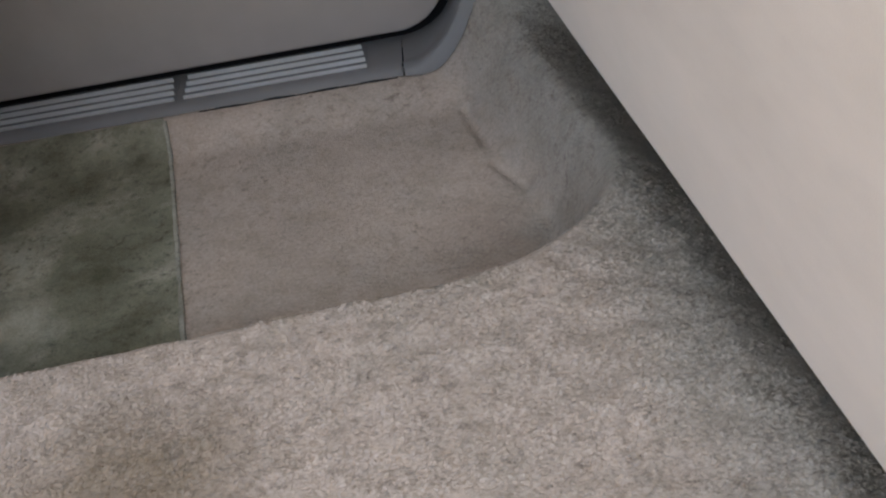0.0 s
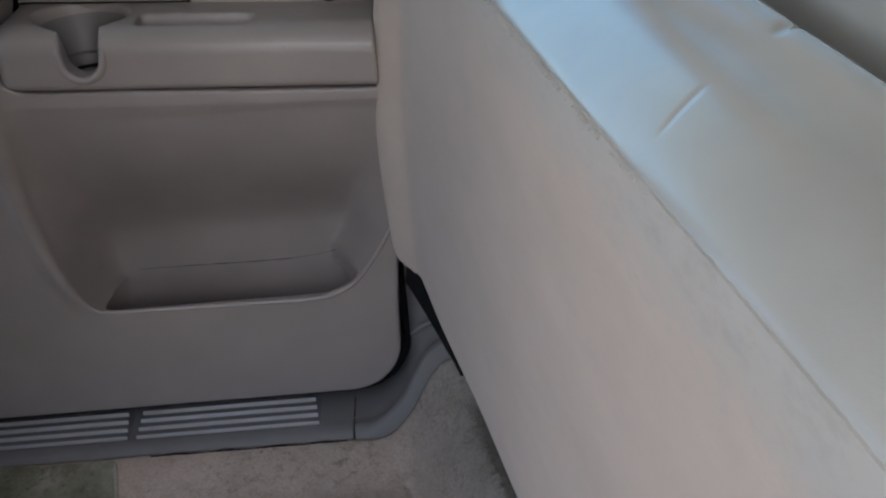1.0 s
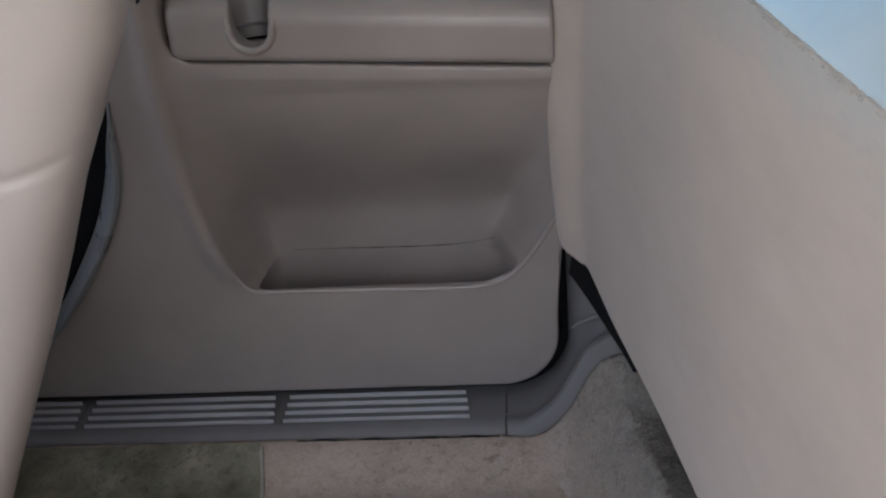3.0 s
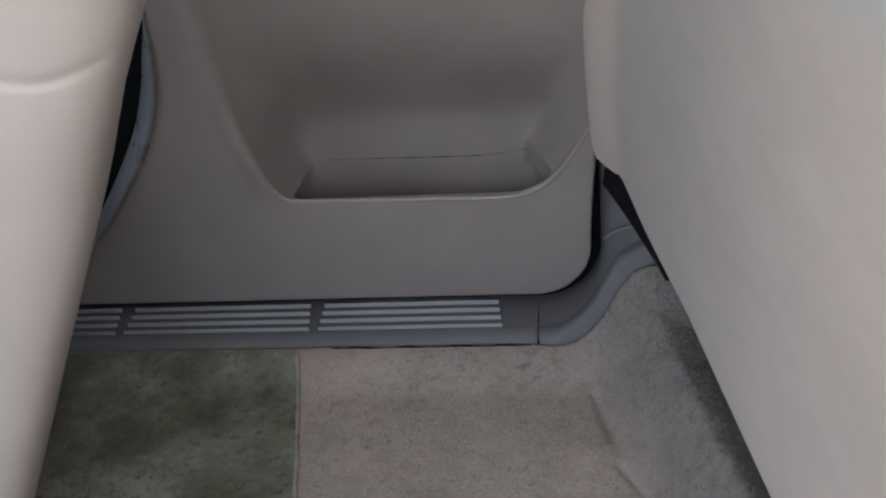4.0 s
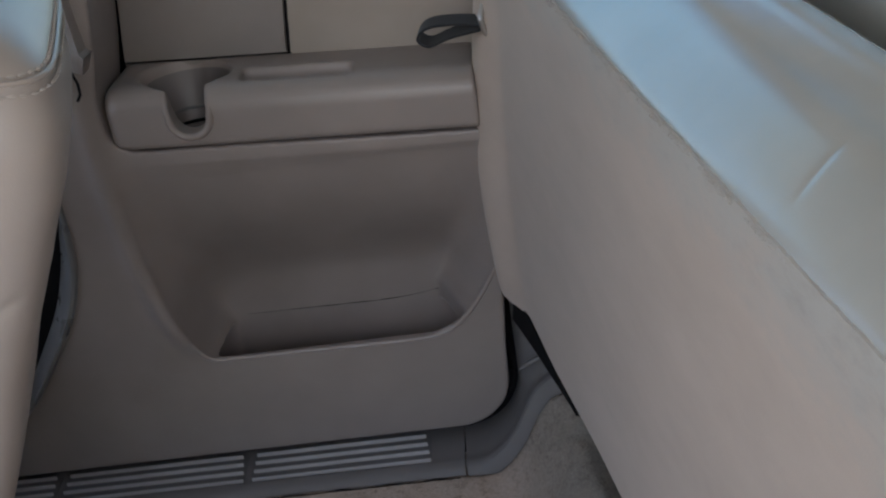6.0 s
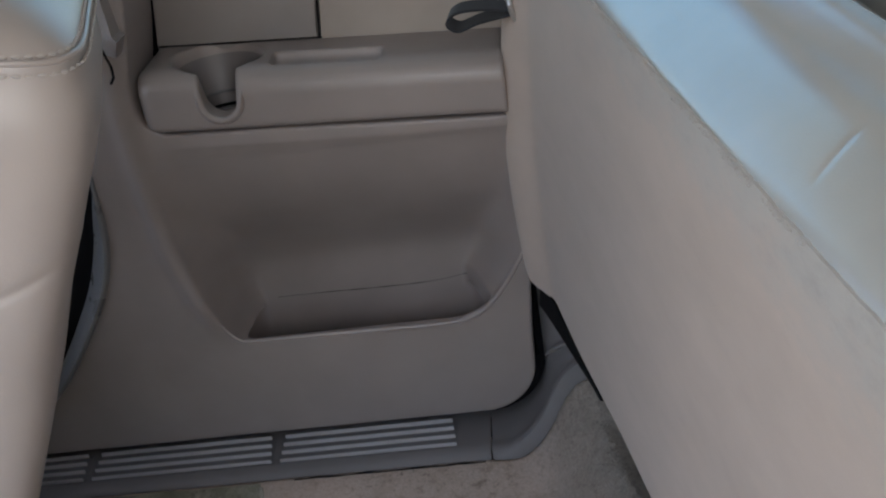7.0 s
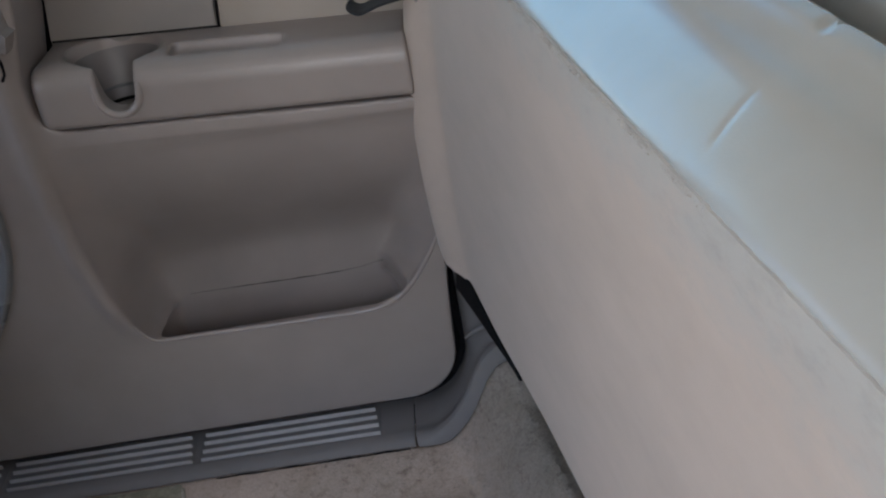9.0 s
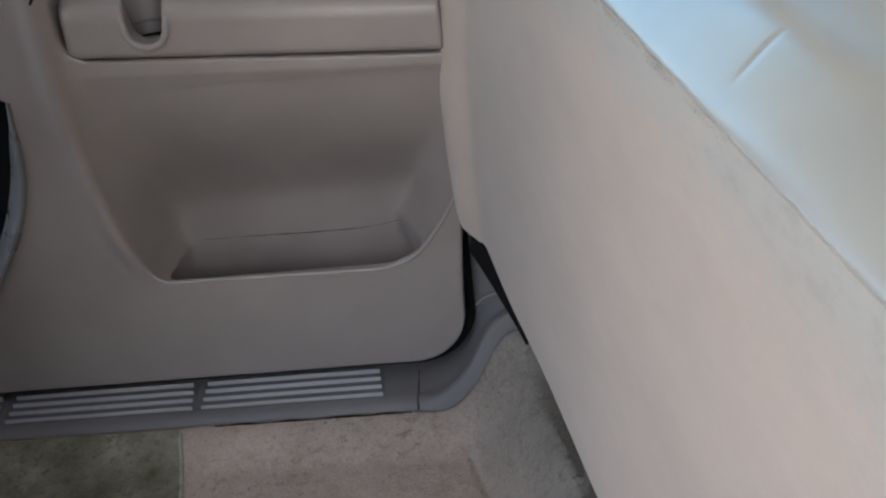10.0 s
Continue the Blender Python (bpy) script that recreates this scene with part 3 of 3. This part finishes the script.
part("cup_lining", cup_lining(), LINING, armrest, "grey cup holder lining, darkened for the shade inside")
part("cup_ring", tube([(-0.157 + 0.0268 * math.cos(a), -0.002 + 0.0244 * math.sin(a), 0.393) for a in np.linspace(radians(20), radians(160), 24)], 0.0016, 8), BED, armrest, "dark rubber ring inside the cup holder")
part("cup_slot", tube([(-0.157 + 0.0245 * math.cos(a), -0.002 + 0.0222 * math.sin(a), 0.3805) for a in np.linspace(radians(20), radians(160), 24)], 0.0016, 8), BLACK, armrest, "dark slot at the foot of the cup")

part("seam_line", tube([(x, 0.0355, 0.4345 + drop(x)) for x in np.linspace(-0.221, 0.10, 20)], 0.001, 6), BLACK, door, "dark joint behind the armrest")
def raked(bm):
    """The upper door edges lean back a little as they rise."""
    bmesh.ops.subdivide_edges(bm, edges=[e for e in bm.edges if abs(e.verts[0].co.z - e.verts[1].co.z) > 0.1], cuts=4)
    for v in bm.verts:
        v.co.x += 0.14 * max(0, v.co.z - 0.43)
    return bm


part("seam_line", raked(tube([(-0.068, 0.0365, z) for z in np.linspace(0.42, 0.62, 6)], 0.0009, 6)), BLACK, door, "dark joint between the inserts")
# panels over the armrest
part("insert_panel", raked(box(-0.2245, -0.0695, 0.036, 0.06, 0.395, 0.62, 0.003)), TRIM_GREY, door, "dark grey upper door insert")
part("insert_panel", raked(box(-0.0665, 0.42, 0.034, 0.06, 0.37, 0.62, 0.003)), INSERT, door, "beige vinyl upper door insert")
TAB = [(0.462, -0.066, 0.0), (0.470, -0.069, 0.003), (0.477, -0.071, 0.006), (0.481, -0.068, 0.002), (0.51, -0.066, 0.0), (0.56, -0.064, -0.002)]
part("clip_tab", loft([[(-0.228 + o, y, z), (-0.243, y + 0.012, z + 0.002), (-0.250, -0.03, z), (-0.226 + o, -0.03, z)] for z, y, o in TAB]), TRIM, door, "small moulded tab with a dark slit")
part("slit", tube([(-0.2375, -0.0735, 0.484), (-0.2355, -0.071, 0.468), (-0.2345, -0.065, 0.455), (-0.2365, -0.061, 0.444), (-0.241, -0.059, 0.438)], 0.0013, 6), BLACK, door, "dark slit beside the tab")

window = thing("window_1", "clear rear side window glass above the door", "car window", kind="structure")
wp = part("pane", box(-0.40, 0.36, 0.118, 0.122, 0.60, 1.02), GLASS, window)
wp.visible_shadow = False

# ---- folded-up rear seat cushion ----
def low_edge(y):
    return Vector((0.122 + 0.186 * (-0.055 - y) - 0.003 * step(y, -0.30, -0.15), y, 0.184 - 0.049 * (-0.055 - y)))


def top_edge(y):
    return Vector((0.175 - 0.173 * (y + 0.3), y, 0.5155 + 0.043 * (y + 0.3)))


cushion = thing("rear_seat", "beige leather rear seat with cushion folded up, cloth underside showing", "car seat")


def underside():
    """The cloth-covered underside board, with its end edge rolled forward."""
    rows = []
    ys = list(np.linspace(-1.62, -1.0, 30)) + list(np.linspace(-0.998, -0.10, 400)) + list(np.linspace(-0.09, -0.03, 25))
    for y in ys:
        a, b = low_edge(y), top_edge(y)
        roll = step(y, -0.088, -0.034)
        col = []
        for k in range(41):
            v = k / 40
            p = a.lerp(b, v)
            bow = 0.010 * math.sin(math.pi * v) * (1 - roll)
            edge = 0.0015 * math.exp(-v * 50) + 0.002 * math.exp(-(1 - v) * 60)
            p.x += -bow * 0.6 + edge - roll * (0.014 + 0.010 * math.sin(math.pi * min(1, v * 1.15)))
            p.x += 0.0009 * noise.noise((y * 5, v * 3, 1.0))
            if k == 40:
                p.z += 0.0006 + 0.0005 * noise.noise((y * 45, 0.0, 4.0)) + 0.0007 * noise.noise((y * 260, 0.0, 8.0))
            col.append(p)
        back = [Vector((p.x + 0.0018 + 0.009 * roll, p.y, p.z)) for p in col[::-1]]
        rows.append(col + back)
    return loft(rows)


part("underside_panel", underside(), PANEL, cushion, "beige cloth underside panel")


def hem_fuzz():
    """Loose fibres that stand off the cut edge of the cloth, in uneven clumps."""
    rng = np.random.default_rng(11)
    verts, faces = [], []
    for _ in range(5200):
        y = rng.uniform(-0.62, -0.06)
        if rng.random() > 0.35 + 0.9 * noise.noise((y * 55, 3, 3)):
            continue
        p = top_edge(y) + Vector((rng.uniform(-0.001, 0.0022), 0, rng.uniform(-0.0008, 0.0006)))
        d = Vector((rng.uniform(-0.5, 1.0), rng.uniform(-1, 1), rng.uniform(0.1, 1.0))).normalized() * rng.uniform(0.0006, 0.0014)
        s = d.cross(Vector((rng.uniform(-1, 1), rng.uniform(-1, 1), 0.3))).normalized() * 0.0002
        k = len(verts)
        verts += [p - s, p + s, p + d * 0.6 + s, p + d * 0.6 - s, p + d + s * 0.4, p + d - s * 0.4]
        faces += [(k, k + 1, k + 2, k + 3), (k + 3, k + 2, k + 4, k + 5)]
    me = bpy.data.meshes.new("hem_fuzz")
    me.from_pydata(verts, [], faces)
    me.materials.append(PANEL)
    ob = new("hem_fuzz", me)
    ob.parent = cushion
    return tagged(ob, "loose beige fibres along the cloth hem", kind="stuff")


hem_fuzz()
SEAM_Y = -0.588
BORDER = spline([(0.0020, 0, -0.06), (0.0020, 0, -0.03), (0.0021, 0, -0.010), (0.0026, 0, -0.002), (0.0055, 0, 0.0030), (0.011, 0, 0.0075), (0.019, 0, 0.0118), (0.029, 0, 0.0152), (0.041, 0, 0.0176), (0.054, 0, 0.0190), (0.067, 0, 0.0203), (0.080, 0, 0.0232), (0.091, 0, 0.0266), (0.101, 0, 0.0258), (0.109, 0, 0.018), (0.113, 0, 0.002), (0.113, 0, -0.03), (0.110, 0, -0.15), (0.106, 0, -0.30), (0.02, 0, -0.31)], 115)


def border_point(y, u):
    """A point on the leather border: u from 0 at the board to 1 at the foot behind."""
    ox, _, oz = BORDER[round(u * (len(BORDER) - 1))]
    t = top_edge(y)
    wide = 1 + 0.25 * (-0.3 - y) * 0.17
    line = y - (SEAM_Y + (ox - 0.02) * 0.75)
    dip = 0.0006 * math.exp(-(line / 0.0016) ** 2) * step(ox, 0.012, 0.024) * (1 - step(ox, 0.036, 0.052))
    dip += 0.0016 * math.exp(-(line / 0.005) ** 2) * step(ox, 0.085, 0.092) * (1 - step(ox, 0.10, 0.112))
    puff = 0.0005 * noise.noise((y * 5, ox * 14, 5.0)) * step(ox, 0.003, 0.03)
    return Vector((t.x + ox * wide, y, t.z + oz + 0.0065 * step(ox, 0.0, 0.06) - dip + puff))


def leather_border():
    ys = list(np.linspace(-1.62, -0.64, 40)) + list(np.linspace(-0.63, -0.48, 90)) + list(np.linspace(-0.47, -0.045, 30))
    rings = [[border_point(y, k / 114) for k in range(115)] for y in ys]
    end = [p + Vector((0, 0.012, -0.012)) for p in rings[-1]]
    return loft(rings + [end])


part("leather_border", leather_border(), LEATHER, cushion, "smooth beige leather cushion edge with a seam crease")
part("hinge_bracket", loft([[low_edge(y) + Vector((dx if dx > 0 else dx * max(0.1, (y + 0.235) / 0.199), 0, dz * (0.1 + 0.9 * ((y + 0.235) / 0.199) ** 1.6))) for dx, dz in ((-0.001, 0.003), (-0.0065, -0.029), (0.03, -0.031), (0.03, 0.003))] for y in np.linspace(-0.235, -0.036, 14)]), BLACK, cushion, "black hinge bracket under the cushion edge")


def strap_loop():
    path = spline([(0.122, -0.046, 0.456), (0.095, -0.048, 0.461), (0.072, -0.05, 0.4615), (0.062, -0.05, 0.453), (0.071, -0.05, 0.4455), (0.09, -0.048, 0.450), (0.118, -0.046, 0.453)], 40)
    rings = []
    for i, p in enumerate(path):
        d = (path[min(i + 1, 39)] - path[max(i - 1, 0)]).normalized()
        n = Vector((-d.z, 0, d.x)) * 0.0011
        w = Vector((0.0015, 0.0078, 0.002))
        rings.append([p - w - n, p + w - n, p + w + n, p - w + n])
    return loft(rings)


strap = part("pull_strap", strap_loop(), WEB, cushion, "black webbing pull strap loop")
part("strap_clip", tube(spline([(0.120, -0.05, 0.472), (0.116, -0.058, 0.462), (0.120, -0.058, 0.448), (0.126, -0.05, 0.44)], 12), 0.0028, 8), STEEL, strap, "small worn steel clip")

# ---- rear seat backrest behind the cushion ----


def backrest_body():
    rings = []
    for y in np.linspace(-1.60, -0.08, 30):
        base = 0.306 - 0.13 * (y + 0.3)
        e = 0.02 * (step(y, -1.6, -1.55) + 1 - step(y, -0.14, -0.08) - 1)
        ring = []
        for u in range(29):
            a = 2 * math.pi * u / 28
            ring.append((base + 0.13 + math.copysign(abs(math.cos(a)) ** 0.5, math.cos(a)) * (0.095 + e) + 0.22 * math.sin(a) * 0.45, y, 0.55 + math.copysign(abs(math.sin(a)) ** 0.4, math.sin(a)) * 0.40))
        rings.append(ring[:-1])
    return loft(rings)


part("backrest", backrest_body(), LEATHER, cushion, "beige leather backrest behind the folded cushion")

# ---- front seat ----
front_seat = thing("front_seat", "light beige leather front seat with double stitched back", "car seat")
REAR = [(0.05, -0.310), (0.14, -0.260), (0.20, -0.232), (0.26, -0.205), (0.31, -0.182), (0.37, -0.154), (0.43, -0.130), (0.49, -0.102), (0.53, -0.084), (0.59, -0.068), (0.66, -0.06)]
MID_Y, HALF_X, HALF_Y, ROUND = -0.440, 0.20, 0.104, 0.36


def seat_point(z, a, inset=0.0):
    """A point on the seat's skin: a is the angle round it, 0 towards the rear bench, -90 degrees towards the tunnel."""
    c, s = math.cos(a), math.sin(a)
    x = table(z, REAR) - HALF_X + math.copysign(abs(c) ** ROUND, c) * (HALF_X - inset)
    y = MID_Y + math.copysign(abs(s) ** ROUND, s) * (HALF_Y - inset)
    x -= 0.25 * (y + 0.54)
    sag = z - (0.486 - 0.010 * math.exp(-((x + 0.15) / 0.03) ** 2))
    if s < 0:
        y += 0.0016 * math.exp(-(sag / 0.0035) ** 2) * (1 - step(x, -0.128, -0.11))
        y -= 0.0014 * (1 - step(sag, -0.03, 0.0)) * (1 - step(x, -0.15, -0.10))
    puff = 0.002 * noise.noise((x * 9, y * 9, z * 7))
    return Vector((x, y + puff, z + min(0.012, -0.009 + 0.26 * max(0, -0.085 - x)) * step(z, 0.49, 0.585)))


SHOULDER = 0.595


def seat_back():
    zs = list(np.linspace(0.05, 0.44, 26)) + list(np.linspace(0.445, 0.51, 44)) + list(np.linspace(0.52, SHOULDER, 12))
    rings = [[seat_point(z, 2 * math.pi * k / 160, 0.006 * step(z, 0.56, SHOULDER)) for k in range(160)] for z in zs]
    for k in range(1, 15):
        u = k / 14
        inset = 0.006 + 0.12 * u * u + 0.012 * u
        rings.append([seat_point(SHOULDER, 2 * math.pi * j / 160, inset) + Vector((0, 0, 0.034 * math.sin(math.pi / 2 * u))) for j in range(160)])
    return loft(rings)


part("seat_back", seat_back(), LEATHER_BACK, front_seat, "light beige leather seat back")
part("seat_base", box(-1.05, -0.42, -0.54, -0.12, 0.06, 0.26, 0.05, 4), LEATHER_BACK, front_seat)
part("seat_frame", box(-1.0, -0.46, -0.50, -0.16, -0.02, 0.08, 0.01), BLACK, front_seat, "black seat mounting frame")


def stitch_line(rise, inset, count):
    """A line round the seat's shoulder, from the tunnel side over the rear corner."""
    return [seat_point(SHOULDER, radians(-128 + 160 * k / count), inset) + Vector((0, 0, rise)) for k in range(count)]


def even(line, gap):
    """Points at even spacing along a line."""
    out, left = [line[0]], gap
    for p, q in zip(line, line[1:]):
        d = (q - p).length
        while d >= left:
            p = p + (q - p) * (left / d)
            out.append(p)
            d, left = (q - p).length, gap
        left -= d
    return out


part("piping", tube(stitch_line(0.0015, 0.0055, 160), 0.0016, 8), LEATHER_BACK, front_seat, "raised leather piping")
for rise, inset in ((-0.0042, 0.0047), (0.0042, 0.0068)):
    line = even(stitch_line(rise, inset, 300), 0.0029)
    for p, q in zip(line[::2], line[1::2]):
        d = q - p
        part("stitch", tube([p - d * 0.22, p + d * 0.1, p + d * 0.5, p + d * 0.9, p + d * 1.22], lambda u: 0.0005 + 0.0007 * math.sin(math.pi * u), 5), THREAD, front_seat)

# ---- floor mat ----
def mat_edge(y):
    return -0.203 + (y + 0.053) * (-0.063 / 0.347)


def build_mat():
    bm = bmesh.new()
    rows = []
    ys = np.linspace(-0.46, -0.066, 60)
    for y in ys:
        row = []
        e = mat_edge(y)
        near = step(y, -0.455, -0.425)
        for k in range(70):
            x = e - 0.02 * (1 - near) ** 2 - 0.62 * (k / 69) ** 1.2
            rim = math.exp(-((e - x) / 0.01) ** 2)
            h = 0.0025 + 0.0006 * rim + 0.002 * noise.noise((x * 18, y * 18, 2))
            row.append(bm.verts.new((x, y, floor_height(x, y) + h)))
        rows.append(row)
    for a, b in zip(rows, rows[1:]):
        for i in range(69):
            bm.faces.new((a[i], a[i + 1], b[i + 1], b[i]))
    ring = [e for e in bm.edges if e.is_boundary]
    ext = bmesh.ops.extrude_edge_only(bm, edges=ring)
    for v in ext["geom"]:
        if isinstance(v, bmesh.types.BMVert):
            v.co.z -= 0.008
    return bm


mat = tagged(new("floor_mat", sharp(mesh_of(build_mat(), MAT))), "dark olive soiled carpet mat lying in the footwell", "floor mat")

part("binding", tube([(mat_edge(y) + 0.001 + 0.0006 * noise.noise((y * 50, 2, 2)), y, floor_height(mat_edge(y), y) + 0.0022 + 0.0006 * noise.noise((y * 70, 5, 2))) for y in np.linspace(-0.435, -0.072, 90)], lambda u: 0.0022 + 0.0006 * noise.noise((u * 60, 1, 4)), 8, 0.7), BINDING, mat, "frayed pale mat binding")


# ---- pile of the carpet and of the mat ----
def build_pile(name, count, area, height, owner, material, label, inside, seed):
    """Short bent tufts: long and loose on the tunnel and riser, trodden flat in the footwell."""
    rng = np.random.default_rng(seed)
    verts, faces, soft = [], [], []
    x0, x1, y0, y1 = area
    for _ in range(count):
        x, y = rng.uniform(x0, x1), rng.uniform(y0, y1)
        if not inside(x, y):
            continue
        loose = step(basin(x, y), 0.0, 0.07)
        if rng.random() > 0.8 + 0.2 * loose:
            continue
        z = height(x, y)
        gx, gy = (height(x + 0.002, y) - z) / 0.002, (height(x, y + 0.002) - z) / 0.002
        if gy < -0.12:
            continue
        up = Vector((-gx, -gy, 1)).normalized()
        # tufts lie in small matted clumps
        a = 2.5 * math.pi * noise.noise((x * 130, y * 130, 7)) + rng.uniform(-1.4, 1.4)
        size = rng.uniform(0.6, 1.3) * (0.0022 + 0.0013 * loose)
        lift = (0.23 + 0.15 * noise.noise((x * 190, y * 190, 9)) + rng.uniform(-0.1, 0.15)) * (0.75 + 0.35 * loose)
        w = 0.0006 + 0.0006 * loose
        b = a + rng.uniform(-0.9, 0.9)
        d, e = Vector((math.cos(a), math.sin(a), 0)), Vector((math.cos(b), math.sin(b), 0))
        d.z, e.z = gx * d.x + gy * d.y, gx * e.x + gy * e.y
        d.normalize(), e.normalize()
        s, q = up.cross(d) * w, up.cross(e) * w
        p = Vector((x, y, z)) - 0.001 * up
        m = p + d * size * 0.45 + up * (0.001 + size * lift * 0.75)
        t = m + e * size * 0.55 + up * size * lift * rng.uniform(-0.25, 0.35)
        k = len(verts)
        verts += [p - s, p + s, m + q, m - q, t + q * 0.5, t - q * 0.5]
        faces += [(k, k + 3, k + 2, k + 1), (k + 3, k + 5, k + 4, k + 2)]
        # fibres shade like the sheet that they stand on
        face = (t - p).cross(s).normalized()
        face = face if face.dot(up) > 0 else -face
        soft += [(up + (0.32 + 0.15 * loose) * face).normalized()] * 6
    me = bpy.data.meshes.new(name)
    me.from_pydata(verts, [], faces)
    flip = [p.index for p in me.polygons if p.normal.dot(soft[6 * (p.index // 2)]) < 0]
    for i in flip:
        me.polygons[i].flip()
    me.polygons.foreach_set("use_smooth", [True] * len(faces))
    me.normals_split_custom_set_from_vertices(soft)
    me.materials.append(material)
    ob = new(name, me)
    ob.parent = owner
    return tagged(ob, label, kind="stuff")


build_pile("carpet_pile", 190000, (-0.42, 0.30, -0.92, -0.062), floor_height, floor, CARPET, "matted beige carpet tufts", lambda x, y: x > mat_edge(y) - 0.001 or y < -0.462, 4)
build_pile("mat_nap", 50000, (-0.55, -0.19, -0.455, -0.068), lambda x, y: floor_height(x, y) + 0.0025 + 0.002 * noise.noise((x * 18, y * 18, 2)), mat, MAT, "short dark olive tufts", lambda x, y: x < mat_edge(y) + 0.001, 5)
